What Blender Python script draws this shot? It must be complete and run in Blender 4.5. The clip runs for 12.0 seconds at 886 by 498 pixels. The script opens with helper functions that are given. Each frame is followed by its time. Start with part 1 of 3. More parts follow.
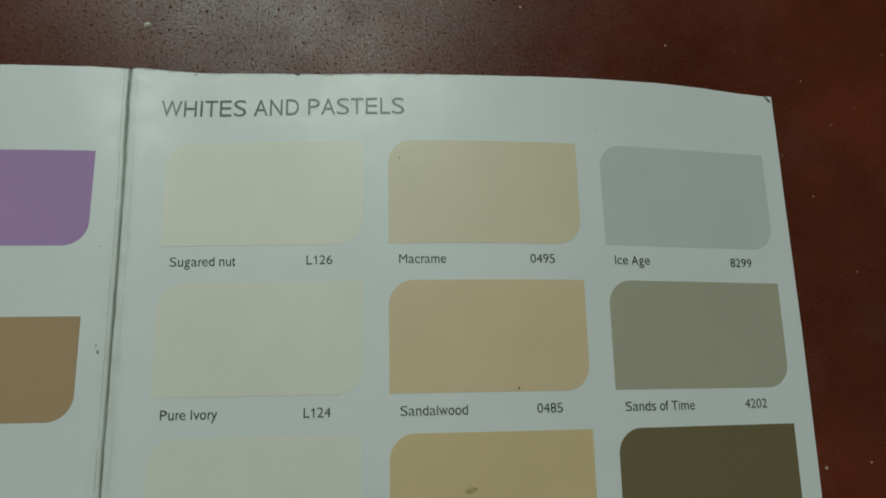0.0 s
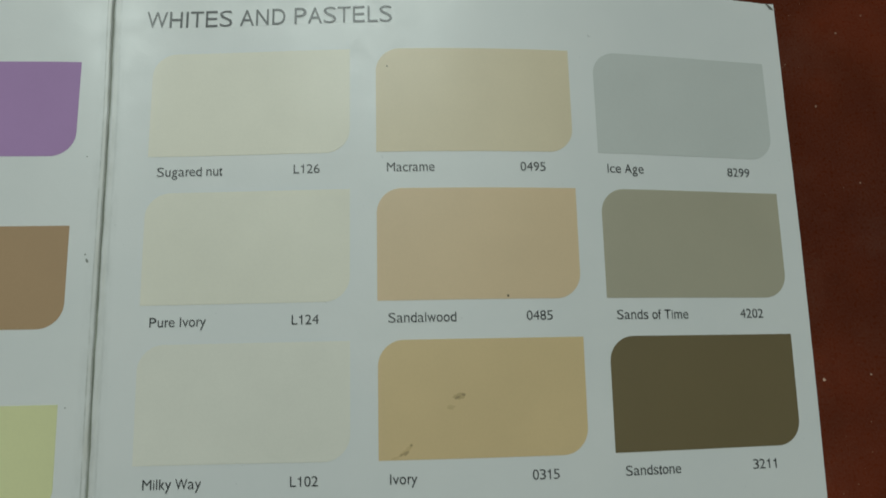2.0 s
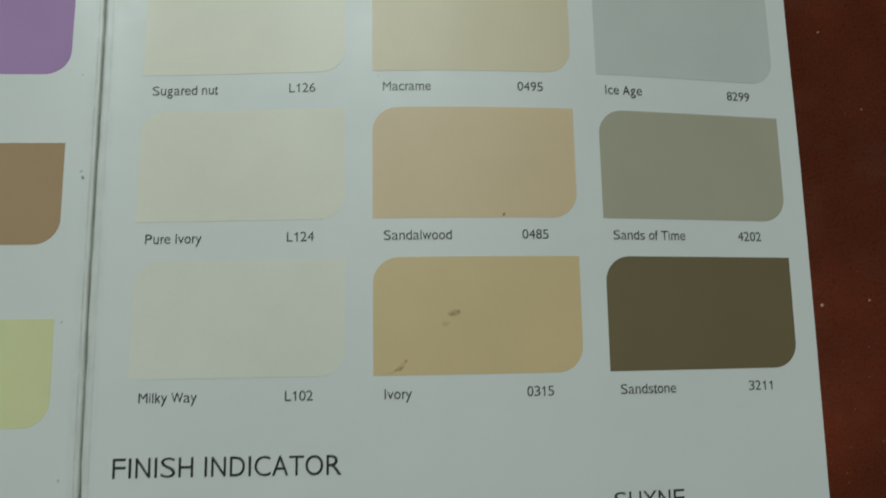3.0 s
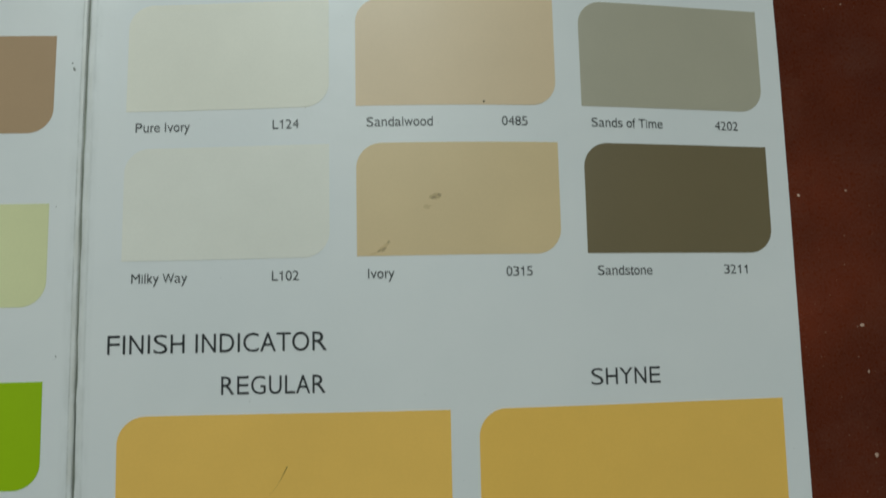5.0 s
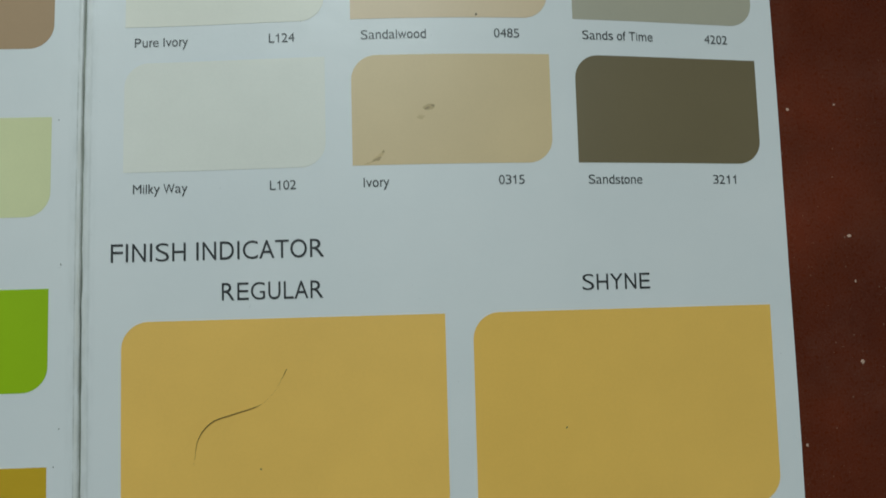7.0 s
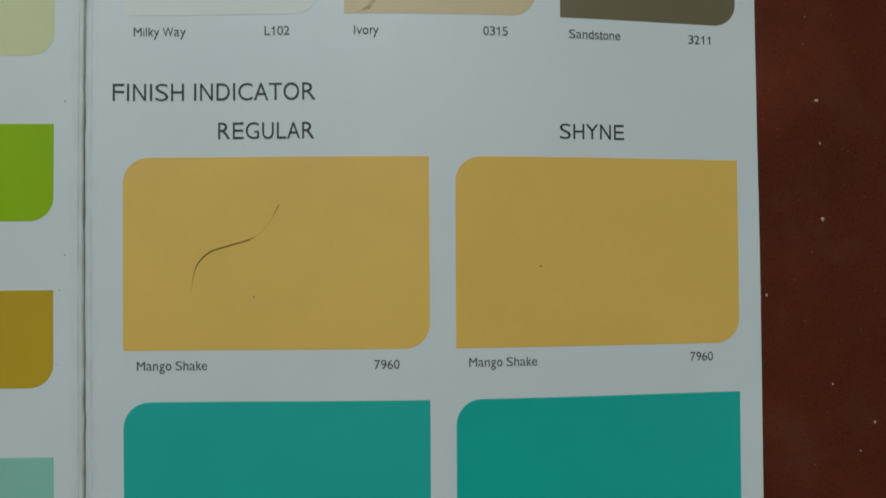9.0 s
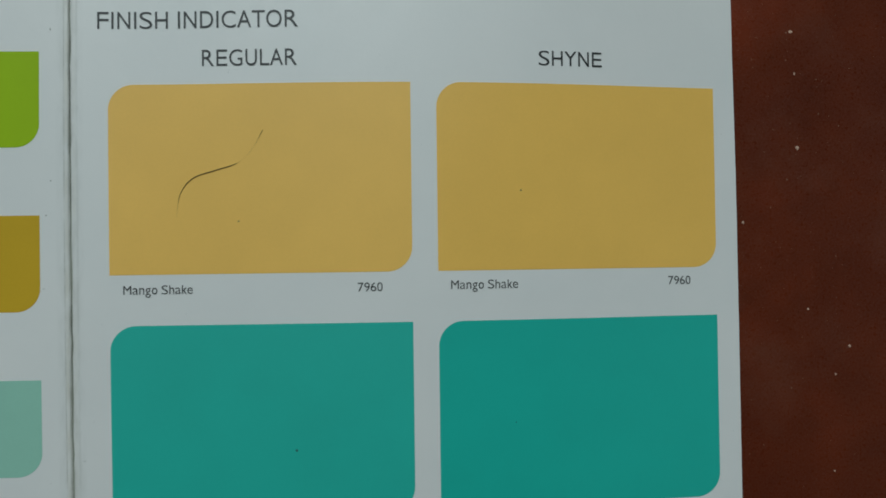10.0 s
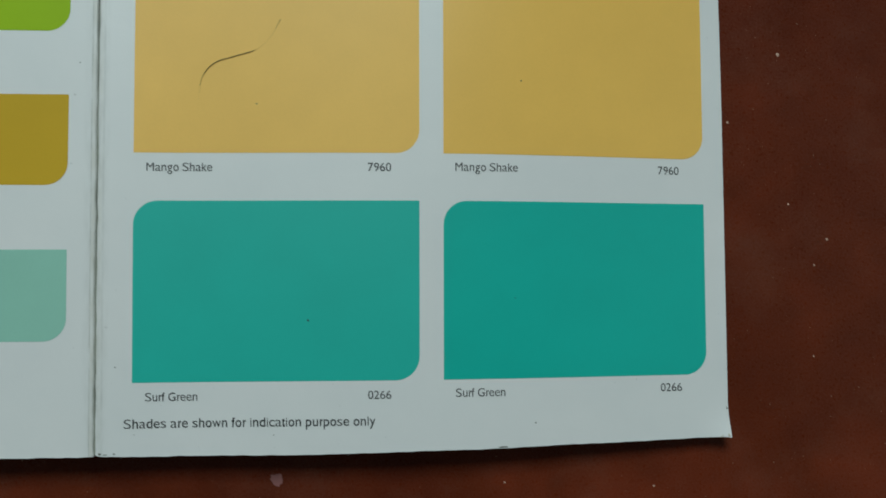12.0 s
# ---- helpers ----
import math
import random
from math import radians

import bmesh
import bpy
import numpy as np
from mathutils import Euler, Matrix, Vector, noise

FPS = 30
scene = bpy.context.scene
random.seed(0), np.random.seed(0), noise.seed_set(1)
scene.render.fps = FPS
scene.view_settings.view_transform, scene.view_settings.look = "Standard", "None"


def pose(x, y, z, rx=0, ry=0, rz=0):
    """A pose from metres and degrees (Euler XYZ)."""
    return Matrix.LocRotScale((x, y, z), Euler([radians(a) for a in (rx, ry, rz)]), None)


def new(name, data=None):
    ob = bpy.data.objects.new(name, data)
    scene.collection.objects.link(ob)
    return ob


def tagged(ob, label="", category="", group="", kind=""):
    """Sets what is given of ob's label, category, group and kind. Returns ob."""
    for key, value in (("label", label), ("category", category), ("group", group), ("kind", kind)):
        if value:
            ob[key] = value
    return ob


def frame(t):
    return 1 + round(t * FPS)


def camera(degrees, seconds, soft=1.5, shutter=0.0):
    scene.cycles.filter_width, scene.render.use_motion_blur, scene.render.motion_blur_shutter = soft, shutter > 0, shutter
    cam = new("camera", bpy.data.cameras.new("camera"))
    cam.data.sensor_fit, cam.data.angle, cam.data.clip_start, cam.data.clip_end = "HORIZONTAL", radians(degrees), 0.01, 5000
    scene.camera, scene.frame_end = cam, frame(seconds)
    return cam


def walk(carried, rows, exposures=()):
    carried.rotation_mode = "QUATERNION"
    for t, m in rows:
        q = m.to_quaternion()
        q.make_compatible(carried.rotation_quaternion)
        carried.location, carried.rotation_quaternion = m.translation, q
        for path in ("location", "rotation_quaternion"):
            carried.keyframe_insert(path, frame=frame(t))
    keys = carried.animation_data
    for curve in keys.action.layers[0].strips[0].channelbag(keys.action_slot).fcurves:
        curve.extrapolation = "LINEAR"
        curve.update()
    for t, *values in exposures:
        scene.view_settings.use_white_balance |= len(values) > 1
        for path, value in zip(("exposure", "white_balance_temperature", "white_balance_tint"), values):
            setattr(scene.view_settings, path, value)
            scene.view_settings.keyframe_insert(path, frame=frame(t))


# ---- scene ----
cam = camera(59.79, 12.0, soft=1.65, shutter=0.5)
PATH = [
    (0, -0.00307, 0.02862, 0.16418, 11.175, -5.049, -1.059),
    (0.5, -0.00164, 0.02631, 0.16165, 10.357, -4.641, -1.146),
    (1, -0.00019, 0.02495, 0.16096, 10.118, -3.933, -1.480),
    (1.5, 0.00228, 0.02114, 0.15914, 9.271, -3.705, -1.767),
    (2, 0.00354, 0.01705, 0.16089, 8.792, -3.410, -1.212),
    (2.5, 0.00610, 0.01018, 0.15837, 8.392, -3.752, -1.292),
    (3, 0.00565, 0.00453, 0.15883, 7.542, -2.925, -0.932),
    (3.2, 0.00595, 0.00076, 0.15958, 7.668, -2.302, -1.045),
    (4.8, 0.01057, -0.00973, 0.16096, 5.553, -2.324, -1.375),
    (5, 0.01075, -0.01435, 0.16117, 5.973, -2.156, -1.223),
    (5.5, 0.01233, -0.01990, 0.16112, 5.049, -2.015, -1.316),
    (6, 0.01205, -0.02283, 0.16265, 4.565, -2.470, -0.972),
    (6.5, 0.01205, -0.02312, 0.16357, 4.441, -2.423, -0.966),
    (7, 0.01237, -0.02926, 0.16342, 4.675, -1.789, -1.603),
    (7.5, 0.01381, -0.03474, 0.16319, 3.775, -2.452, -1.350),
    (7.7, 0.01463, -0.03854, 0.16378, 3.495, -2.761, -1.111),
    (9.3, 0.01442, -0.05656, 0.17206, 1.067, -2.018, -0.358),
    (9.5, 0.01603, -0.06057, 0.17021, 1.367, -2.942, -0.497),
    (9.8, 0.01801, -0.06723, 0.17283, 1.194, -2.535, -0.777),
    (10, 0.01637, -0.06837, 0.17405, 1.188, -2.664, -0.795),
    (10.2, 0.01568, -0.07049, 0.17658, 2.381, -2.394, -0.803),
    (10.5, 0.01357, -0.07311, 0.17930, 2.500, -3.232, -0.869),
    (10.8, 0.01288, -0.07865, 0.18024, 2.910, -2.748, -0.956),
    (11, 0.01258, -0.08154, 0.18055, 2.686, -3.442, -0.717),
    (11.3, 0.01247, -0.08627, 0.18331, 3.135, -3.366, -0.970),
    (11.5, 0.01067, -0.08992, 0.18368, 2.902, -3.593, -0.615),
    (11.8, 0.01113, -0.09783, 0.18386, 3.020, -3.335, -0.200),
    (12, 0.01184, -0.10017, 0.18335, 2.941, -3.607, -0.250),
]
EXPOSURES = [(0.0, -0.17, 6970, 1.5), (0.5, -0.23, 6970, 2.5), (1.0, -0.23, 6960, 3.5), (1.5, -0.12, 6970, 6.5), (2.0, 0.0, 6920, 6.5), (3.0, 0.01, 6870, 6.5), (5.0, 0.12, 6750, 8.5), (6.2, 0.11, 6560, 8.5),
             (7.5, 0.23, 6390, 8), (9.5, -0.04, 6510, 11), (10.0, 0.10, 6500, 10), (10.5, 0.08, 6500, 9), (11.0, 0.19, 6480, 8), (12.0, 0.29, 6460, 7)]
walk(cam, [(t, pose(x, y, z, rx, ry, rz)) for t, x, y, z, rx, ry, rz in PATH], EXPOSURES)

# ---- light: a bright window high in the wall beyond the card ----
world = bpy.data.worlds.new("sky")
scene.world = world
world.use_nodes = True
sky = world.node_tree.nodes.new("ShaderNodeTexSky")
sky.sky_type, sky.sun_disc, sky.sun_elevation, sky.sun_rotation = "NISHITA", False, radians(50), radians(0)
world.node_tree.links.new(sky.outputs[0], world.node_tree.nodes["Background"].inputs[0])
world.node_tree.nodes["Background"].inputs[1].default_value = 0.1

ROOM = (-1.3, 1.3, -1.6, 1.15, 2.6)          # west, east, south, north, height
OPENING = (-0.68, 0.16, 1.15, 2.35)           # window: west, east, sill, head
lamp = bpy.data.lights.new("window_light", "AREA")
lamp.shape, lamp.size, lamp.size_y = "RECTANGLE", OPENING[1] - OPENING[0], OPENING[3] - OPENING[2]
lamp.energy, lamp.color = 38.0, (0.84, 1.0, 1.01)
lamp_ob = new("window_light", lamp)
lamp_ob.matrix_world = pose((OPENING[0] + OPENING[1]) / 2, ROOM[3] + 0.03, (OPENING[2] + OPENING[3]) / 2, -90, 0, 0)


# ---- materials ----
def nodes_of(name):
    m = bpy.data.materials.new(name)
    m.use_nodes = True
    t = m.node_tree
    return m, t, t.nodes["Principled BSDF"]


def put(t, kind, **values):
    n = t.nodes.new(kind)
    for k, v in values.items():
        n.inputs[k.replace("_", " ")].default_value = v
    return n


def noise_at(t, scale, detail=4.0, rough=0.55, stretch=None):
    c = t.nodes.new("ShaderNodeTexCoord")
    n = put(t, "ShaderNodeTexNoise", Scale=scale, Detail=detail, Roughness=rough)
    if stretch:
        mp = put(t, "ShaderNodeMapping", Scale=stretch)
        t.links.new(c.outputs["Object"], mp.inputs["Vector"])
        t.links.new(mp.outputs["Vector"], n.inputs["Vector"])
    else:
        t.links.new(c.outputs["Object"], n.inputs["Vector"])
    return n.outputs["Fac"]


def ramp(t, fac, stops):
    r = t.nodes.new("ShaderNodeValToRGB")
    while len(r.color_ramp.elements) < len(stops):
        r.color_ramp.elements.new(0.5)
    for e, (p, c) in zip(r.color_ramp.elements, stops):
        e.position, e.color = p, (*c, 1.0) if len(c) == 3 else c
    t.links.new(fac, r.inputs["Fac"])
    return r.outputs["Color"]


def mix(t, fac, a, b, blend="MIX"):
    n = t.nodes.new("ShaderNodeMix")
    n.data_type, n.blend_type = "RGBA", blend
    for sock, v in ((n.inputs[0], fac), (n.inputs[6], a), (n.inputs[7], b)):
        if isinstance(v, (int, float)):
            sock.default_value = v
        elif isinstance(v, tuple):
            sock.default_value = (*v, 1.0)
        else:
            t.links.new(v, sock)
    return n.outputs[2]


def bump(t, bsdf, height, strength, distance):
    b = put(t, "ShaderNodeBump", Strength=strength, Distance=distance)
    t.links.new(height, b.inputs["Height"])
    t.links.new(b.outputs["Normal"], bsdf.inputs["Normal"])


def grey(v):
    return (v, v, v)


def scaled(c, k):
    return tuple(min(1.0, v * k) for v in c)


def ink_material(name, colour, rough=0.52, grain=0.03, spec=0.6, coat=0.0):
    """A painted or printed surface: its colour with faint mottling and paper tooth."""
    m, t, p = nodes_of(name)
    broad = ramp(t, noise_at(t, 55.0, 3.0), [(0.3, scaled(colour, 1 - grain)), (0.7, scaled(colour, 1 + grain))])
    fine = ramp(t, noise_at(t, 1800.0, 2.0), [(0.3, grey(0.98)), (0.7, grey(1.0))])
    t.links.new(mix(t, 1.0, broad, fine, "MULTIPLY"), p.inputs["Base Color"])
    p.inputs["Roughness"].default_value = rough
    p.inputs["Specular IOR Level"].default_value = spec
    p.inputs["Coat Weight"].default_value, p.inputs["Coat Roughness"].default_value = coat, 0.16
    bump(t, p, noise_at(t, 900.0, 2.0), 0.04, 0.0002)
    return m


def paper_material():
    m, t, p = nodes_of("coated_card")
    base = ramp(t, noise_at(t, 40.0, 3.0), [(0.3, (0.775, 0.785, 0.785)), (0.7, (0.815, 0.815, 0.81))])
    spots = ramp(t, noise_at(t, 520.0, 5.0, 0.7), [(0.27, grey(0.55)), (0.31, grey(1.0))])
    base = mix(t, 0.5, base, mix(t, 1.0, base, spots, "MULTIPLY"))
    # rubbed grey dirt along the fold, scored lines beside it, and painted shade at its gap
    c = t.nodes.new("ShaderNodeTexCoord")
    sep = t.nodes.new("ShaderNodeSeparateXYZ")
    t.links.new(c.outputs["Object"], sep.inputs[0])
    far = t.nodes.new("ShaderNodeMath")
    far.operation = "ADD"
    t.links.new(sep.outputs["X"], far.inputs[0])
    bend = put(t, "ShaderNodeMapRange")
    bend.interpolation_type = "SMOOTHSTEP"
    bend.inputs["From Min"].default_value, bend.inputs["From Max"].default_value = 0.062, 0.102
    bend.inputs["To Min"].default_value, bend.inputs["To Max"].default_value = 0.05375, 0.05460
    t.links.new(sep.outputs["Y"], bend.inputs["Value"])
    t.links.new(bend.outputs["Result"], far.inputs[1])
    ab = t.nodes.new("ShaderNodeMath")
    ab.operation = "ABSOLUTE"
    t.links.new(far.outputs[0], ab.inputs[0])
    near = put(t, "ShaderNodeMapRange")
    near.inputs["From Min"].default_value, near.inputs["From Max"].default_value = 0.0002, 0.0030
    near.inputs["To Min"].default_value, near.inputs["To Max"].default_value = 1.0, 0.0
    t.links.new(ab.outputs[0], near.inputs["Value"])
    streak = ramp(t, noise_at(t, 700.0, 5.0, 0.65, (1.0, 0.22, 1.0)), [(0.40, grey(0.04)), (0.78, grey(0.40))])
    dirt = t.nodes.new("ShaderNodeMath")
    dirt.operation = "MULTIPLY"
    t.links.new(near.outputs["Result"], dirt.inputs[0])
    t.links.new(streak, dirt.inputs[1])
    base = mix(t, dirt.outputs[0], base, (0.25, 0.25, 0.22))
    # third line darkens the gap itself: crease shade put into the colour
    for place, half, strong, tone in ((0.00060, 0.00075, 0.42, (0.60, 0.565, 0.45)), (-0.00080, 0.00080, 0.25, (0.60, 0.575, 0.47)), (0.00018, 0.00036, 0.42, (0.20, 0.205, 0.165)),
                                      (0.00112, 0.00020, 0.40, (0.20, 0.205, 0.165)), (-0.00150, 0.00034, 0.17, (0.20, 0.205, 0.165))):
        off = t.nodes.new("ShaderNodeMath")
        off.operation, off.inputs[1].default_value = "ADD", place
        t.links.new(far.outputs[0], off.inputs[0])
        mag = t.nodes.new("ShaderNodeMath")
        mag.operation = "ABSOLUTE"
        t.links.new(off.outputs[0], mag.inputs[0])
        line = put(t, "ShaderNodeMapRange")
        line.inputs["From Min"].default_value, line.inputs["From Max"].default_value = 0.00006, half
        line.inputs["To Min"].default_value, line.inputs["To Max"].default_value = strong, 0.0
        t.links.new(mag.outputs[0], line.inputs["Value"])
        patchy = ramp(t, noise_at(t, 470.0 + place * 40000, 6.0, 0.75, (1.0, 0.3, 1.0)), [(0.38, grey(0.12)), (0.62, grey(1.0))])
        amount = t.nodes.new("ShaderNodeMath")
        amount.operation = "MULTIPLY"
        t.links.new(line.outputs["Result"], amount.inputs[0])
        t.links.new(patchy, amount.inputs[1])
        base = mix(t, amount.outputs[0], base, tone)
    t.links.new(base, p.inputs["Base Color"])
    t.links.new(ramp(t, noise_at(t, 150.0, 5.0, 0.6), [(0.3, grey(0.48)), (0.7, grey(0.58))]), p.inputs["Roughness"])
    p.inputs["Specular IOR Level"].default_value = 0.95
    t.links.new(ramp(t, noise_at(t, 130.0, 6.0, 0.7), [(0.40, grey(0.05)), (0.70, grey(0.20))]), p.inputs["Coat Weight"])
    p.inputs["Coat Roughness"].default_value = 0.17
    bump(t, p, noise_at(t, 170.0, 5.0, 0.6), 0.08, 0.001)
    relief = put(t, "ShaderNodeBump", Strength=0.25, Distance=0.00025)
    t.links.new(noise_at(t, 210.0, 5.0, 0.65), relief.inputs["Height"])
    t.links.new(relief.outputs["Normal"], p.inputs["Coat Normal"])
    return m


def floor_material():
    m, t, p = nodes_of("red_oxide_cement")
    broad = ramp(t, noise_at(t, 17.0, 5.0, 0.58), [(0.28, (0.076, 0.0115, 0.0038)), (0.52, (0.113, 0.0200, 0.0068)), (0.74, (0.185, 0.031, 0.0115))])
    mid = ramp(t, noise_at(t, 95.0, 5.0, 0.60), [(0.30, grey(0.90)), (0.55, grey(1.0)), (0.78, grey(1.14))])
    col = mix(t, 1.0, broad, mid, "MULTIPLY")
    dust = ramp(t, noise_at(t, 38.0, 8.0, 0.70), [(0.50, grey(0.0)), (0.76, grey(0.30))])
    col = mix(t, dust, col, (0.20, 0.080, 0.052))
    grit = ramp(t, noise_at(t, 1300.0, 3.0, 0.75), [(0.60, grey(0.0)), (0.74, grey(0.16))])
    col = mix(t, grit, col, (0.23, 0.11, 0.07))
    pit = ramp(t, noise_at(t, 900.0, 3.0, 0.7), [(0.27, grey(0.68)), (0.38, grey(1.0))])
    t.links.new(mix(t, 1.0, col, pit, "MULTIPLY"), p.inputs["Base Color"])
    t.links.new(ramp(t, noise_at(t, 80.0, 6.0, 0.7), [(0.3, grey(0.25)), (0.7, grey(0.36))]), p.inputs["Roughness"])
    # a worn polish: fine grain, with small dull hollows and broad rubbed patches
    gloss = ramp(t, noise_at(t, 1900.0, 3.0, 0.7), [(0.34, grey(0.14)), (0.50, grey(0.30)), (0.66, grey(0.50))])
    hollow = ramp(t, noise_at(t, 1250.0, 2.0, 0.55), [(0.34, grey(0.05)), (0.40, grey(1.0))])
    rubbed = ramp(t, noise_at(t, 45.0, 5.0, 0.6), [(0.35, grey(0.75)), (0.65, grey(1.0))])
    gloss = mix(t, 1.0, mix(t, 1.0, gloss, hollow, "MULTIPLY"), rubbed, "MULTIPLY")
    t.links.new(gloss, p.inputs["Specular IOR Level"])
    bump(t, p, noise_at(t, 1500.0, 3.0, 0.62), 0.4, 0.000012)
    return m


def plaster_material(name, colour):
    m, t, p = nodes_of(name)
    t.links.new(ramp(t, noise_at(t, 3.0, 6.0), [(0.3, scaled(colour, 0.93)), (0.7, colour)]), p.inputs["Base Color"])
    p.inputs["Roughness"].default_value = 0.85
    bump(t, p, noise_at(t, 60.0, 4.0), 0.2, 0.004)
    return m


PAPER = paper_material()
FLOOR = floor_material()
# dark plaster for the unseen walls and ceiling, to cut bounced light
WALL = plaster_material("unseen_dark_plaster", (0.10, 0.096, 0.088))
# pale reflector colour for the unseen east wall
WALL_BOUNCE = plaster_material("bounce_white", (0.40, 0.385, 0.36))
TEXT = ink_material("black_ink", (0.012, 0.014, 0.016), 0.5, 0.1, 0.75, 0.22)
FOLD = ink_material("rubbed_fold", (0.22, 0.23, 0.19), 0.6, 0.45)
# dark colour that paints the shade inside the fold's gap
GAP_SHADE = ink_material("fold_gap_shade", (0.11, 0.115, 0.105), 0.8, 0.3)
EDGE_DIRT = ink_material("grey_dirt", (0.13, 0.13, 0.11), 0.7, 0.3)
EDGE_TAN = ink_material("yellowed_edge", (0.60, 0.56, 0.46), 0.6, 0.3)
# rubbed coating, with its window sheen put in as a paler colour
SHEEN_SCUFF = ink_material("rubbed_coating_sheen", (0.86, 0.86, 0.82), 0.42, 0.06)
SMEAR = ink_material("brown_smear", (0.62, 0.445, 0.228), 0.6, 0.25)
SMEAR_DARK = ink_material("brown_smear_core", (0.43, 0.30, 0.155), 0.6, 0.3)
SMEAR_FAINT = ink_material("faint_smear", (0.69, 0.50, 0.262), 0.6, 0.15)
SPOT_TEAL = ink_material("dark_green_spot", (0.02, 0.12, 0.10), 0.6, 0.3)
SPECK = ink_material("faint_grey_speck", (0.27, 0.275, 0.25), 0.7, 0.3)
SPOT = ink_material("brown_spot", (0.13, 0.085, 0.04), 0.6, 0.3)
STRAND = ink_material("dark_fibre", (0.16, 0.085, 0.02), 0.45, 0.2, 0.4)
FLECK = ink_material("pale_dust", (0.52, 0.33, 0.245), 0.8, 0.2)
GRIT = ink_material("dull_grit", (0.32, 0.175, 0.12), 0.85, 0.3)
PINK = ink_material("chalky_pink_paint", (0.22, 0.085, 0.08), 0.8, 0.3)


# ---- helpers ----
def part(name, bm, material, parent, label="", smooth=True):
    me = bpy.data.meshes.new(name)
    bm.to_mesh(me)
    bm.free()
    me.materials.append(material)
    if smooth:
        me.polygons.foreach_set("use_smooth", [True] * len(me.polygons))
    ob = new(name, me)
    ob.parent = parent
    return tagged(ob, label)


def ease(x, rows):
    """A smooth line through a few (x, y) knots."""
    if x <= rows[0][0]:
        return rows[0][1]
    for (x0, y0), (x1, y1) in zip(rows, rows[1:]):
        if x <= x1:
            k = (x - x0) / (x1 - x0)
            return y0 + (y1 - y0) * k * k * (3 - 2 * k)
    return rows[-1][1]


# ---- the room ----
def slab(name, boxes, material):
    bm = bmesh.new()
    for x0, x1, y0, y1, z0, z1 in boxes:
        bmesh.ops.create_cube(bm, size=1.0, matrix=Matrix.Translation(((x0 + x1) / 2, (y0 + y1) / 2, (z0 + z1) / 2)) @ Matrix.Diagonal((x1 - x0, y1 - y0, z1 - z0, 1)))
    me = bpy.data.meshes.new(name)
    bm.to_mesh(me)
    bm.free()
    me.materials.append(material)
    return new(name, me)


W, E, S, N, H = ROOM
TH = 0.2
tagged(slab("floor", [(W - TH, E + TH, S - TH, N + TH, -0.1, 0.0)], FLOOR), "dark red oxide cement floor, polished and dusty", "floor", kind="structure")
# ceiling and walls are unseen, added to enclose and dim the ambient light
tagged(slab("ceiling", [(W - TH, E + TH, S - TH, N + TH, H, H + 0.12)], WALL), "unseen dark ceiling added to close the room", "ceiling", kind="structure")
a, b, c, d = OPENING
tagged(slab("wall_north", [(W - TH, a, N, N + TH, 0, H), (b, E + TH, N, N + TH, 0, H), (a, b, N, N + TH, 0, c), (a, b, N, N + TH, d, H)], WALL),
       "unseen dark wall with a window opening, added to close the room", "wall", kind="structure")
tagged(slab("wall_south", [(W - TH, E + TH, S - TH, S, 0, H)], WALL), "unseen dark wall added to close the room", "wall", kind="structure")
tagged(slab("wall_west", [(W - TH, W, S, N, 0, H)], WALL), "unseen dark wall added to close the room", "wall", kind="structure")
# unseen wall, made paler to bounce light onto the card's right side
tagged(slab("bounce_wall_east", [(E, E + TH, S, N, 0, H)], WALL_BOUNCE), "unseen pale wall added to bounce light onto the card", "wall", kind="structure")


# ---- the shade card: two panels joined by a worn fold; sizes in millimetres ----
LIFT = 1.1
MM = 0.001
BOW = (10.1124, -5.6472, -8.3922, 2.1132, 3.7477, 1.2612, -3.3278, -0.8877, 1.2814, -1.0505, 0.5923, -2.1853)      # shape of the bowed panel, millimetres
BOW_LEFT = (9.0575, 0.0442, -0.7294, -3.0118, -0.4384)
FOLD_X = -54.0
THICK = 0.35


def bow_right(x, y):
    s, v = (x - 35) / 70, (y + 20) / 120
    z = BOW[0] + s * (BOW[1] + s * (BOW[2] + s * (BOW[3] + s * BOW[4]))) + v * BOW[5] + v * v * BOW[6] + s * v * BOW[7]
    return LIFT + z + s * v * v * BOW[8] + v ** 3 * BOW[9] + s * s * v * v * BOW[10] + s * s * v * BOW[11]


def bow_left(x, y):
    s, v = (x + 50) / 30, (y + 20) / 120
    return LIFT + BOW_LEFT[0] + s * BOW_LEFT[1] + v * BOW_LEFT[2] + v * v * BOW_LEFT[3] + v ** 3 * BOW_LEFT[4]


def meet(d, y):
    """Half of the step between the panels, easing out within 14 mm of the fold."""
    k = min(max(1 - d / 14.0, 0.0), 1.0)
    return 0.5 * (bow_left(FOLD_X, y) - bow_right(FOLD_X, y)) * k * k


def rise_right(x, y):
    """Height of the bowed front panel."""
    return bow_right(x, y) + meet(x - FOLD_X, y)


def rise_left(x, y):
    """Height of the other panel, which sinks to the floor far from the fold."""
    k = min(max((-85 - x) / 110, 0.0), 1.0)
    return (bow_left(x, y) - meet(FOLD_X - x, y)) * (1 - k * k * (3 - 2 * k)) + 0.45 * k * k * (3 - 2 * k)


def top_edge(x):
    return ease(x, [(-54, 99.5), (-34, 98.5), (-10, 97.8), (20, 97.6), (62, 98.2), (91, 97.3)])


def bottom_edge(x):
    return ease(x, [(-60, -136.6), (-38, -137.0), (-10, -137.1), (25, -136.6), (60, -136.0), (92, -135.4)])


def right_edge(y):
    return ease(y, [(-136, 91.0), (-128, 90.6), (-115, 90.6), (-60, 90.6), (-15, 90.3), (40, 90.25), (72, 90.1), (98, 90.3)])


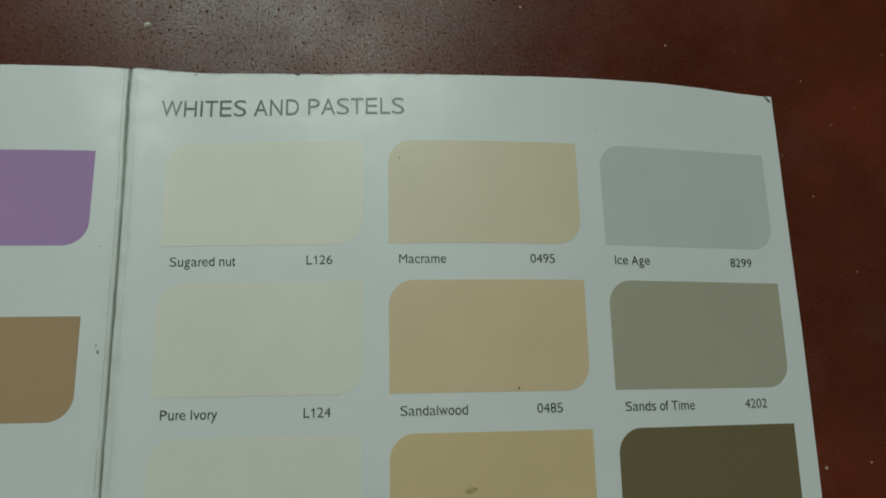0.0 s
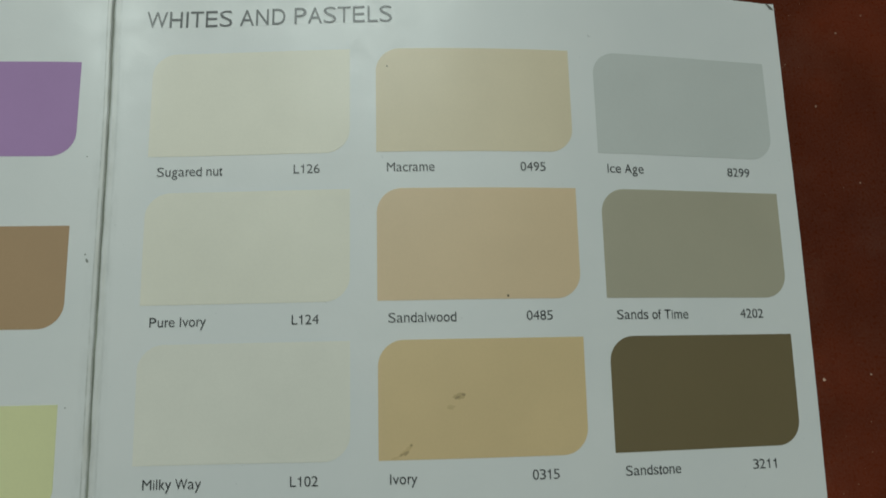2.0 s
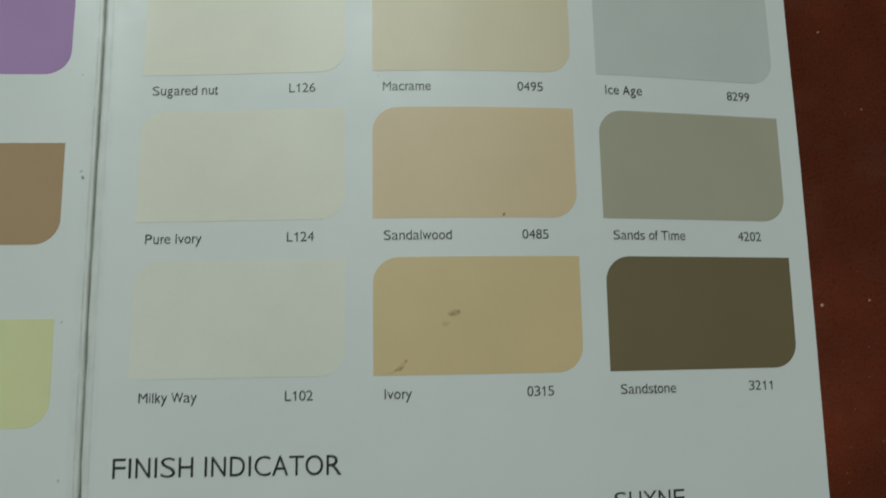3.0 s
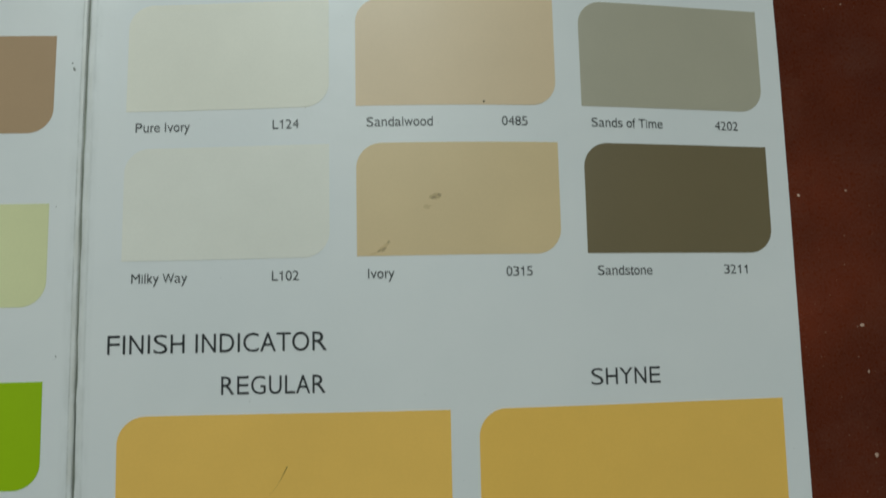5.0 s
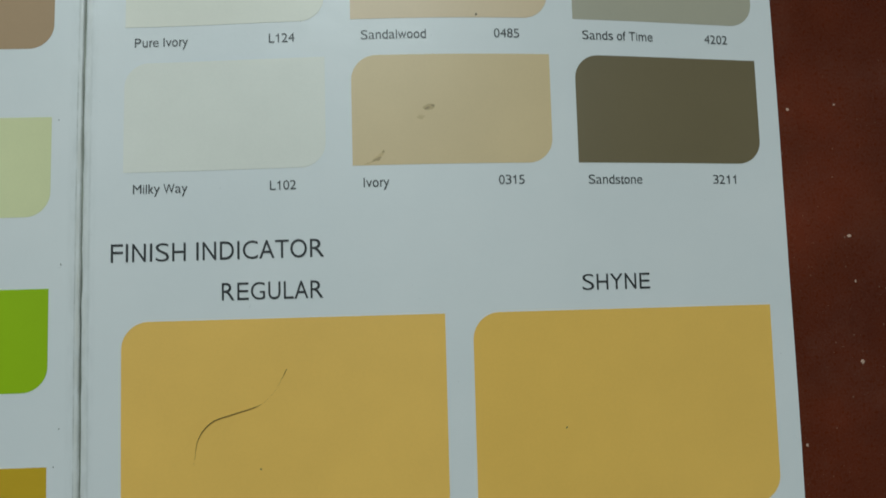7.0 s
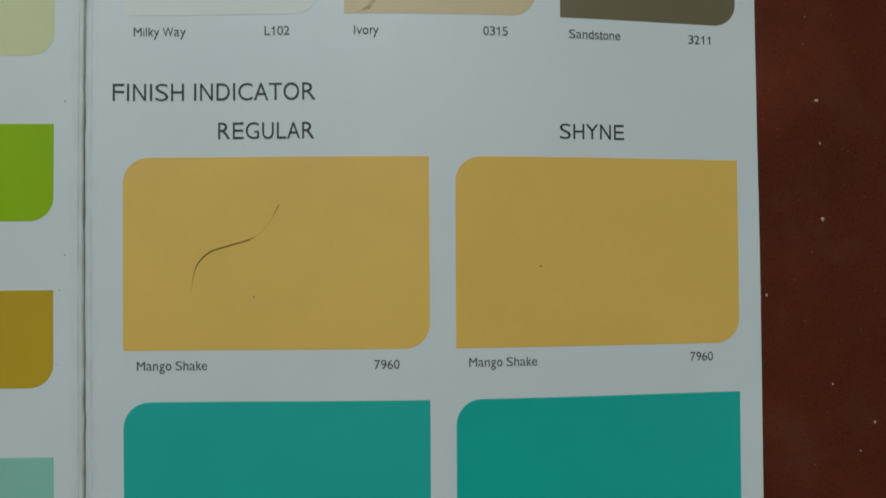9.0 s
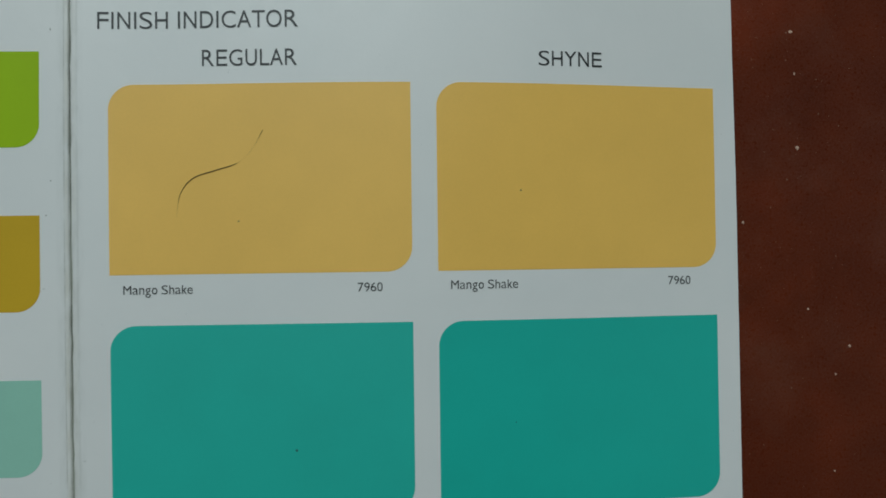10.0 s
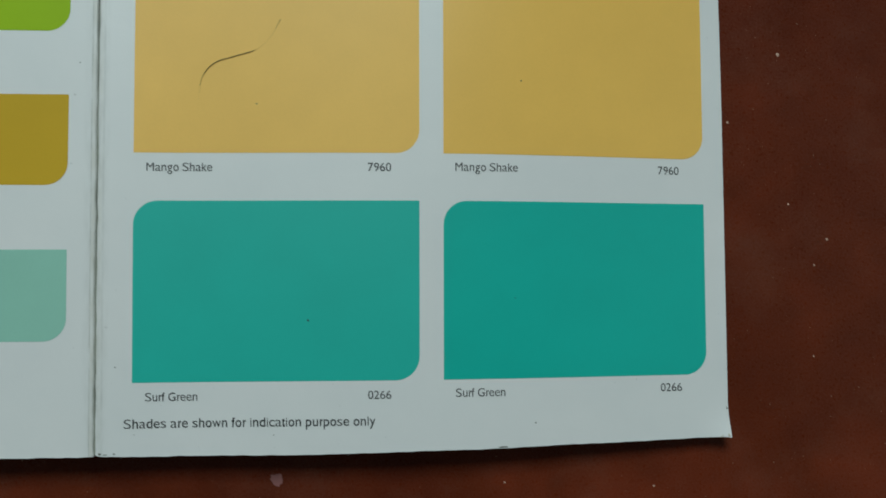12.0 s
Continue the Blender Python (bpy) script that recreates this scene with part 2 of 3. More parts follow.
def sheet(nx, ny, place, thick):
    """A thin solid sheet: place(u, v) gives the upper face in millimetres for u, v in 0..1."""
    bm = bmesh.new()
    up, lo = [], []
    for i in range(nx + 1):
        for j in range(ny + 1):
            x, y, z = place(i / nx, j / ny)
            up.append(bm.verts.new((x * MM, y * MM, z * MM)))
            lo.append(bm.verts.new((x * MM, y * MM, (z - thick) * MM)))
    at = lambda i, j: i * (ny + 1) + j
    for i in range(nx):
        for j in range(ny):
            q = at(i, j), at(i + 1, j), at(i + 1, j + 1), at(i, j + 1)
            bm.faces.new([up[k] for k in q])
            bm.faces.new([lo[k] for k in reversed(q)])
    ring = [at(i, 0) for i in range(nx + 1)] + [at(nx, j) for j in range(1, ny + 1)] + [at(i, ny) for i in range(nx - 1, -1, -1)] + [at(0, j) for j in range(ny - 1, 0, -1)]
    for p, q in zip(ring, ring[1:] + ring[:1]):
        bm.faces.new((up[q], up[p], lo[p], lo[q]))
        for pair in ((up[p], up[q]), (lo[p], lo[q])):
            bm.edges.get(pair).smooth = False
    return bm


def toward_ends(v):
    """Finer steps at both ends."""
    return v - 0.9 * math.sin(2 * math.pi * v) / (2 * math.pi)


def fold_at(y):
    """Where the crooked fold runs."""
    return ease(y, [(-137, -53.7), (-70, -53.6), (-20, -53.75), (60, -53.85), (98, -54.55)])


def roll(d, r):
    """Drop of a sheet that bends down over its last r millimetres."""
    return 0.0 if d >= r else r - math.sqrt(max(r * r - (r - d) ** 2, 0.0))


def wear(x, y, amount):
    return amount * noise.noise((x * 0.35, y * 0.35, 3.7))


def front_panel(u, v):
    e, v = u ** 1.5, toward_ends(v)
    y_guess = -136 + 234 * v
    x0 = fold_at(y_guess) + 0.13
    x1 = right_edge(y_guess) + wear(0, y_guess, 0.05)
    x0 += wear(31, y_guess * 2.2, 0.16) + wear(83, y_guess * 0.6, 0.14)
    x = x0 + (x1 - x0) * e
    y0, y1 = bottom_edge(x) + wear(x, 0, 0.12), top_edge(x) + wear(x, 50, 0.08)
    # the corner beside the fold is rounded off
    d = x - x0
    if d < 1.6:
        y1 -= roll(d, 1.6) * 0.5
        y0 += roll(d, 1.6) * 0.4
    y = y0 + (y1 - y0) * v
    z = rise_right(x, y) - roll(d, 0.5) * 0.8 - roll(y1 - y, 0.45) * 0.35
    # lower outer corner curls up a little
    k = max(0.0, 1 - math.hypot(x - 91.2, y + 135.4) / 8.0)
    return x, y, max(z, THICK + 0.06) + 1.0 * k * k


def back_panel(u, v):
    v = toward_ends(v)
    x1 = fold_at(-136 + 234 * v) - 0.14 + wear(57, v * 500, 0.16) + wear(83, (-136 + 234 * v) * 0.6, 0.14)
    x = -205 + (x1 + 205) * (1 - (1 - u) ** 1.5)
    y0, y1 = -136.7 + wear(x, 9, 0.12), 99.25 + wear(x, 70, 0.12)
    y = y0 + (y1 - y0) * v
    return x, y, rise_left(x, y) - roll(x1 - x, 0.4) * 0.8 - roll(y1 - y, 0.45) * 0.35


def fold_strip(u, v):
    y = -136.2 + (235.3 - 0.2) * v
    x = fold_at(y) - 0.35 + 0.8 * u
    return x + wear(1, y * 2.0, 0.14), y, rise_left(x, y) * (1 - u) + rise_right(x, y) * u - 0.24 - 0.16 * (2 * u - 1) ** 2 + wear(7, y * 2.3, 0.10)


# dark sheet 1.5 mm down, painting the shade seen through the gap
def gap_shade_strip(u, v):
    y = -135.9 + 234.3 * v
    x = fold_at(y) - 1.0 + 2.0 * u
    return x, y, min(rise_left(x, y), rise_right(x, y)) - 1.5


card = tagged(new("shade_card"), "white folded paint shade card lying open on the floor", "shade card")
front = part("panel", sheet(190, 120, front_panel, THICK), PAPER, card, "glossy white front panel bowed off the floor")
back = part("panel", sheet(150, 90, back_panel, THICK), PAPER, card, "glossy white second panel beside the fold")
part("fold", sheet(8, 90, fold_strip, 0.2), FOLD, card, "rubbed grey fold between the panels")
part("groove", sheet(2, 60, gap_shade_strip, 0.2), GAP_SHADE, card, "dark sheet in the groove under the fold, shade put into its colour")


# ---- printed swatches: two opposite corners rounded ----
def swatch(x0, x1, y0, y1, r, material, rise, label, parent):
    high, n, m = 0.05, max(10, int((x1 - x0) / 1.5)), max(6, int((y1 - y0) / 2.5))
    xs = sorted({round(x0 + (x1 - x0) * i / n, 3) for i in range(n + 1)} | {round(x0 + r * (1 - math.cos(a * math.pi / 20)), 3) for a in range(11)}
                | {round(x1 - r * (1 - math.cos(a * math.pi / 20)), 3) for a in range(11)})

    def place(i, v):
        x = xs[i]
        top = y1 - (r - math.sqrt(max(r * r - (r - (x - x0)) ** 2, 0)) if x < x0 + r else 0)
        low = y0 + (r - math.sqrt(max(r * r - (r - (x1 - x)) ** 2, 0)) if x > x1 - r else 0)
        y = low + (top - low) * v
        return x, y, rise(x, y) + high

    k = len(xs) - 1
    return part("colour_swatch", sheet(k, m, lambda u, v: place(round(u * k), v), 0.045), material, parent, label)


SMALL = [
    ("pale cream", (0.885, 0.83, 0.705)), ("warm beige", (0.79, 0.66, 0.465)), ("cool grey", (0.635, 0.65, 0.63)),
    ("pale ivory", (0.86, 0.815, 0.70)), ("sandy tan", (0.78, 0.575, 0.36)), ("grey green", (0.465, 0.42, 0.315)),
    ("off-white", (0.85, 0.82, 0.735)), ("straw yellow", (0.75, 0.55, 0.295)), ("dark olive brown", (0.178, 0.130, 0.057)),
]
COLS = [(-45.8, -5.3), (0.0, 40.2), (45.5, 85.6)]
ROWS = [(60.0, 82.3), (30.0, 52.4), (0.0, 22.4)]
for k, (word, colour) in enumerate(SMALL):
    (x0, x1), (y0, y1) = COLS[k % 3], ROWS[k // 3]
    swatch(x0, x1, y0, y1, 5.0, ink_material("paint_" + word.replace(" ", "_").replace("-", "_"), colour, 0.52, spec=0.85, coat=0.06), rise_right, word + " paint swatch", front)

YELLOW = ink_material("paint_mango_yellow", (0.96, 0.567, 0.118), 0.54)
YELLOW_GLOSS = ink_material("paint_mango_yellow_gloss", (0.96, 0.567, 0.118), 0.36, 0.03, 0.6)
TEAL = ink_material("paint_teal", (0.008, 0.485, 0.400), 0.54)
TEAL_GLOSS = ink_material("paint_teal_gloss", (0.008, 0.485, 0.400), 0.36, 0.03, 0.6)
for (x0, x1), pair in (((-45.9, 17.5), (YELLOW, TEAL)), ((22.95, 85.5), (YELLOW_GLOSS, TEAL_GLOSS))):
    for (y0, y1), material, word in zip(((-69.7, -29.7), (-120.7, -80.4)), pair, ("mango yellow", "teal green")):
        swatch(x0, x1, y0, y1, 5.3, material, rise_right, "large " + word + " paint swatch", front)

SIDE = [("mauve purple", (0.49, 0.285, 0.56)), ("cocoa brown", (0.495, 0.322, 0.187)), ("pale lime yellow", (0.78, 0.77, 0.44)),
        ("bright leaf green", (0.345, 0.55, 0.001)), ("olive gold", (0.64, 0.395, 0.018)), ("pale sea green", (0.305, 0.605, 0.49))]
for k, (word, colour) in enumerate(SIDE):
    y1 = 80.2 - 34.3 * k
    swatch(-100.4, -59.9, y1 - 20.1, y1, 5.0, ink_material("paint_" + word.replace(" ", "_"), colour, 0.6, spec=0.3), rise_left, word + " paint swatch", back)


# ---- lettering ----
# letter widths of a plain grotesque face: advance, left and right edge of the ink, in thousandths
FACE = {}
for row in ("  278 0 278|A 667 14 654|D 722 81 674|E 667 86 616|F 611 86 583|G 778 48 704|H 722 77 646|I 278 91 188|L 556 76 537|M 833 73 761|N 722 76 646",
            "P 667 86 622|R 722 88 684|S 667 49 620|T 611 14 597|U 722 79 644|W 944 16 928|Y 667 14 653|C 722 44 681|O 778 39 739",
            "a 556 36 530|c 500 30 477|d 556 35 499|e 556 40 516|f 278 14 262|g 556 40 499|h 556 65 491|i 222 67 155|k 500 67 501|l 222 67 155|m 833 65 769|n 556 65 491",
            "o 556 35 521|p 556 58 517|r 333 77 332|s 500 32 464|t 278 14 257|u 556 68 489|v 500 8 492|w 722 14 709|y 500 11 489",
            "0 556 37 519|1 556 101 359|2 556 26 507|3 556 34 522|4 556 25 523|5 556 32 514|6 556 38 518|7 556 37 523|8 556 38 517|9 556 42 514"):
    for item in row.split("|"):
        FACE[item[0]] = [float(w) / 1000 for w in item[1:].split()]
GLYPHS = {}


def glyph(ch, weight):
    """Flat mesh of one letter of the built-in font: points and faces, with its extent."""
    if (ch, weight) not in GLYPHS:
        cu = bpy.data.curves.new("glyph", "FONT")
        cu.body, cu.size, cu.fill_mode, cu.resolution_u, cu.offset = ch, 1.0, "FRONT", 4, weight
        ob = bpy.data.objects.new("glyph", cu)
        scene.collection.objects.link(ob)
        flat = bpy.data.meshes.new_from_object(ob.evaluated_get(bpy.context.evaluated_depsgraph_get()))
        bpy.data.objects.remove(ob)
        bpy.data.curves.remove(cu)
        GLYPHS[ch, weight] = [tuple(v.co) for v in flat.vertices], [tuple(p.vertices) for p in flat.polygons]
        bpy.data.meshes.remove(flat)
    return GLYPHS[ch, weight]


def height_of(ch, weight=0.0):
    return max(p[1] for p in glyph(ch, weight)[0])


def lettering(words, x0, x1, base, cap, weight=0.0):
    """Printed words between x0 and x1: letters set to the widths of the face, on the bowed panel."""
    cap_h, x_h, l_h = height_of("H"), height_of("x"), height_of("l")
    stem = 0.096 + weight
    plain = max(p[0] for p in glyph("I", 0.0)[0]) - min(p[0] for p in glyph("I", 0.0)[0])
    pen, points, faces = 0.0, [], []
    for ch in words:
        adv, lo, hi = FACE[ch]
        if ch == "1":
            first, t = len(points), stem * 0.95
            points += [(pen + px, py) for px, py in ((hi - t, 0), (hi, 0), (hi, 0.71), (hi - t * 0.75, 0.71), (hi - t, 0.655), (hi - t * 1.5, 0.595), (lo, 0.565), (lo, 0.50), (hi - t, 0.50))]
            faces += [[first + k for k in f] for f in ((0, 1, 2, 3, 4, 8), (4, 5, 6, 7, 8))]
        elif ch != " ":
            pts, polys = glyph(ch, 0.0)
            wide, goal = max(p[0] for p in pts) - min(p[0] for p in pts), hi - lo
            left_stem, right_stem = ch in "DEFHLNPRUhkmnpru", ch in "HNUdhmnu"
            if left_stem or right_stem:
                w0 = round(max(0.0, (stem - plain) / 2), 4)
                pts, polys = glyph(ch, w0)
                thick = plain + 2 * w0
            elif ch not in "Ili":
                # thinner or bolder outline, so that the stems keep one weight at the face's width
                pts, polys = glyph(ch, round(min(max((stem * wide - goal * plain) / (2 * (goal - stem)), -0.008), -0.002 if ch in "MWmw" else 0.0 if ch in "kv" else -0.006 if ch == "4" else 0.03), 4))
            g0, g1 = min(p[0] for p in pts), max(p[0] for p in pts)
            first = len(points)
            for px, py, _ in pts:
                if ch.islower():
                    y = py / x_h * 0.523 if py <= x_h else 0.523 + (py - x_h) / (l_h - x_h) * 0.195
                else:
                    y = py / cap_h * 0.718
                u, wide = px - g0, g1 - g0
                a = thick if left_stem else 0.0
                b = thick if right_stem else 0.0
                sa, sb = (stem if left_stem else 0.0), (stem if right_stem else 0.0)
                if left_stem and u <= a:
                    u = u * sa / a
                elif right_stem and u >= wide - b:
                    u = goal - (wide - u) * sb / b
                else:
                    u = sa + (u - a) / (wide - a - b) * (goal - sa - sb)
                points.append((pen + lo + u, y))
            faces += [[first + k for k in f] for f in polys]
        pen += adv
    left, right = min(p[0] for p in points), max(p[0] for p in points)
    bm = bmesh.new()
    verts = []
    for px, py in points:
        x, y = x0 + (px - left) / (right - left) * (x1 - x0), base + py / 0.718 * cap
        verts.append(bm.verts.new((x * MM, y * MM, (rise_right(x, y) + 0.10) * MM)))
    for f in faces:
        bm.faces.new([verts[k] for k in f])
    return part("lettering", bm, TEXT, front, "black printed lettering", smooth=False)


lettering("WHITES AND PASTELS", -47.7, 3.5, 88.35, 3.7, -0.003)
lettering("FINISH INDICATOR", -48.0, -5.9, -17.9, 3.6, -0.003)
lettering("REGULAR", -26.2, -6.2, -25.95, 3.45, -0.003)
lettering("SHYNE", 45.2, 59.4, -25.8, 3.2, 0.0)
NAMES = [("Sugared nut", -43.8, -30.8), ("Macrame", 2.1, 11.6), ("Ice Age", 47.3, 55.2),
         ("Pure Ivory", -43.8, -33.0), ("Sandalwood", 2.1, 15.2), ("Sands of Time", 47.4, 62.7),
         ("Milky Way", -43.8, -33.0), ("Ivory", 2.1, 7.2), ("Sandstone", 47.4, 58.8)]
CODES = ["L126", "0495", "8299", "L124", "0485", "4202", "L102", "0315", "3211"]
for k, (words, x0, x1) in enumerate(NAMES):
    base = 55.85 - 30.1 * (k // 3)
    lettering(words, x0, x1, base, 1.85, 0.006)
    cx = (-16.5, 29.0, 74.4)[k % 3]
    lettering(CODES[k], cx, cx + 5.2, base + (0.05 if k % 3 else 0.0), 1.85, 0.006)
for base, words, wide, code in ((-73.8, "Mango Shake", 14.4, "7960"), (-124.8, "Surf Green", 11.3, "0266")):
    for x, cx, up in ((-43.1, 5.95, 0.0), (25.65, 74.1, 0.25)):
        lettering(words, x, x + wide, base + up * 0.8, 1.85, 0.006)
        lettering(code, cx, cx + 5.2, base + up * 1.4, 1.85, 0.006)
lettering("Shades are shown for indication purpose only", -47.6, 7.6, -130.7, 2.0, 0.018)


# ---- marks and wear on the card ----
def blot(name, x, y, rx, ry, turn, rise, high, material, parent, label="", seed=0, thick=0.03, n=14):
    """A small uneven spot that lies on a surface."""
    bm = bmesh.new()
    ring, ca, sa = [], math.cos(radians(turn)), math.sin(radians(turn))
    hub = bm.verts.new((x * MM, y * MM, (rise(x, y) + high + thick) * MM))
    for i in range(n):
        a = 2 * math.pi * i / n
        k = 1 + 0.45 * noise.noise((math.cos(a) * 1.3 + seed * 7.1, math.sin(a) * 1.3, seed * 3.3)) + 0.4 * noise.noise((math.cos(a) * 4.1, math.sin(a) * 4.1, seed * 5.7))
        px, py = rx * k * math.cos(a), ry * k * math.sin(a)
        qx, qy = x + px * ca - py * sa, y + px * sa + py * ca
        ring.append(bm.verts.new((qx * MM, qy * MM, (rise(qx, qy) + high) * MM)))
    for p, q in zip(ring, ring[1:] + ring[:1]):
        bm.faces.new((hub, p, q))
    return part(name, bm, material, parent, label)


ON = 0.075
for k, (x, y, rx, ry, turn, dark) in enumerate([
        (15.5, 11.5, 1.25, 0.55, 10, 0), (15.1, 11.35, 0.5, 0.24, 20, 1), (16.2, 11.8, 0.4, 0.2, -10, 1),
        (5.0, 1.5, 1.3, 0.40, 38, 0), (4.4, 1.0, 0.7, 0.16, 32, 1), (6.0, 2.5, 0.55, 0.34, 60, 0), (6.15, 2.65, 0.25, 0.16, 40, 1), (3.4, 0.5, 1.0, 0.12, 18, 0),
        (13.7, 9.5, 0.7, 0.45, 15, 2), (5.2, 1.25, 0.55, 0.30, 40, 1)]):
    blot("smudge", x, y, rx, ry, turn, rise_right, ON + 0.008 * (dark == 1), (SMEAR, SMEAR_DARK, SMEAR_FAINT)[dark], front, "brown smudge rubbed into a swatch", k, 0.006, n=26)
for x, y, r in ((-7.4, -107.2, 0.3), (39.3, -102.4, 0.14)):
    blot("speck", x, y, r, r * 0.8, 0, rise_right, ON, SPOT_TEAL, front, "tiny dark speck", 15, n=8)
SPOTS = [(-18.9, -58.7, 0.2), (40.9, -52.7, 0.22), (25.5, 30.6, 0.28), (2.3, 78.4, 0.18)]
for k, (x, y, r) in enumerate(SPOTS):
    blot("speck", x, y, r, r * 0.8, 30 * k, rise_right, ON, SPOT, front, "tiny brown speck", 20 + k, n=8)
for k, (x, y, r) in enumerate([(-15.0, -132.6, 0.13), (-49.5, -117.2, 0.2), (44.0, -130.8, 0.25), (-45.4, -132.1, 0.1), (-10.0, 30.0, 0.12), (-22.0, 48.5, 0.12)]):
    blot("speck", x, y, r, r * 0.8, 30 * k, rise_right, 0.02, SPECK, front, "tiny grey speck", 40 + k, n=8)
for k, (x, y, r, s) in enumerate([(-56.2, 38.9, 0.22, 0.5), (-56.6, 40.2, 0.2, 0.2), (-57.5, 60.0, 0.15, 0.12), (-57.6, -18.0, 0.12, 0.3), (-58.6, -57.0, 0.14, 0.14), (-57.6, -49.8, 0.15, 0.12), (-58.5, 11.0, 0.15, 0.1)]):
    blot("speck", x, y, r, s, 20, rise_left, 0.02, SPECK, back, "tiny grey speck", 60 + k, n=8)
for k, (x, rx, ry) in enumerate([(-50.6, 1.3, 0.22), (-46.0, 0.8, 0.16), (-36.5, 1.5, 0.13), (-27.0, 0.9, 0.2), (-12.5, 1.2, 0.15), (-4.0, 1.0, 0.2), (6.5, 0.7, 0.14)]):
    blot("edge_nick", x, top_edge(x) - 0.30, rx, ry * 0.6, 0, rise_right, 0.02, EDGE_TAN, front, "yellowed worn paper edge", 110 + k, 0.01)
# rubbed patches along the top edge; their pale colour paints in sheen
for k, (x, y, rx, ry) in enumerate([(-51.6, 96.9, 1.6, 0.8), (-44.0, 97.0, 2.4, 0.5), (-36.5, 96.4, 1.8, 0.6), (-31.0, 97.1, 1.2, 0.4), (-12.0, 96.7, 2.0, 0.45), (-9.5, 95.2, 0.35, 0.5), (2.0, 96.9, 1.6, 0.35)]):
    blot("sheen_patch", x, y, rx, ry, 8 * k - 20, rise_right, 0.02, SHEEN_SCUFF, front, "pale rubbed patch with painted sheen near the worn edge", 140 + k, 0.004, n=24)
for k, (x, y, rx, ry) in enumerate([(90.4, -134.9, 0.22, 0.5), (88.6, -135.15, 0.6, 0.14)]):
    blot("corner_wear", x, y, rx, ry, 30, rise_right, 0.85, EDGE_TAN, front, "crushed yellowed paper corner", 170 + k, 0.05)
blot("torn_corner", 89.2, 96.5, 1.1, 0.36, -42, rise_right, 0.03, EDGE_DIRT, front, "dark bruised paper corner", 81)
blot("edge_nick", -19.3, 97.9, 0.8, 0.28, 0, rise_right, 0.03, EDGE_DIRT, front, "dark nick in the paper edge", 82)
for k, (x, y, rx, ry) in enumerate([(-52.6, -136.1, 0.35, 0.2), (-51.4, -136.3, 0.5, 0.1), (-49.6, -136.2, 0.3, 0.16), (90.3, -128.8, 0.14, 0.5), (36.5, -136.15, 1.2, 0.13), (-41.0, 98.2, 0.5, 0.12)]):
    blot("edge_nick", x, y, rx, ry, 0, rise_right, 0.03, EDGE_DIRT, front, "grey rubbed paper edge", 90 + k)


# ---- a loose strand on the yellow swatch ----
def strand():
    knots = [Vector(p) for p in ((-13.6, -39.6), (-15.9, -43.6), (-18.9, -46.4), (-23.9, -48.0), (-28.3, -49.5), (-31.0, -52.7), (-31.9, -57.6))]
    ends = [knots[0] * 2 - knots[1]] + knots + [knots[-1] * 2 - knots[-2]]
    line = []
    for p0, p1, p2, p3 in zip(ends, ends[1:], ends[2:], ends[3:]):
        for i in range(10):
            t = i / 10
            line.append(0.5 * (2 * p1 + (p2 - p0) * t + (2 * p0 - 5 * p1 + 4 * p2 - p3) * t * t + (3 * p1 - p0 - 3 * p2 + p3) * t ** 3))
    line.append(knots[-1])
    bm = bmesh.new()
    rings = []
    for i, p in enumerate(line):
        k = i / (len(line) - 1)
        body = max(0.0, min(1.0, (k - 0.33) / 0.05, (0.97 - k) / 0.22))
        r = 0.007 + 0.078 * body + 0.05 * math.exp(-(k / 0.07) ** 2)
        q = (line[min(i + 1, len(line) - 1)] - line[max(i - 1, 0)]).normalized()
        side = Vector((-q.y, q.x))
        z = rise_right(p.x, p.y) + 0.07 + r
        rings.append([bm.verts.new(((p.x + side.x * r * math.cos(a)) * MM, (p.y + side.y * r * math.cos(a)) * MM, (z + r * math.sin(a)) * MM))
                      for a in [2 * math.pi * j / 6 for j in range(6)]])
    for p, q in zip(rings, rings[1:]):
        for j in range(6):
            bm.faces.new((p[j], p[(j + 1) % 6], q[(j + 1) % 6], q[j]))
    bm.faces.new(rings[0])
    bm.faces.new(list(reversed(rings[-1])))
    ob = part("loose_fibre", bm, STRAND, None)
    return tagged(ob, "thin dark curved fibre lying on the yellow swatch", "fibre")


strand()

# ---- dust and paint on the floor ----
level = lambda x, y: 0.0
tagged(blot("pebble", -53.3, 112.0, 0.75, 0.6, 20, level, 0.02, EDGE_TAN, None, seed=9, thick=0.55, n=12), "tiny pale cream pebble on the red floor", "pebble")
tagged(blot("paint_spot", -15.5, -144.2, 1.3, 1.6, 20, level, 0.02, PINK, None, seed=5, thick=0.12, n=20), "chalky pink paint spot dried on the floor", "paint spot")


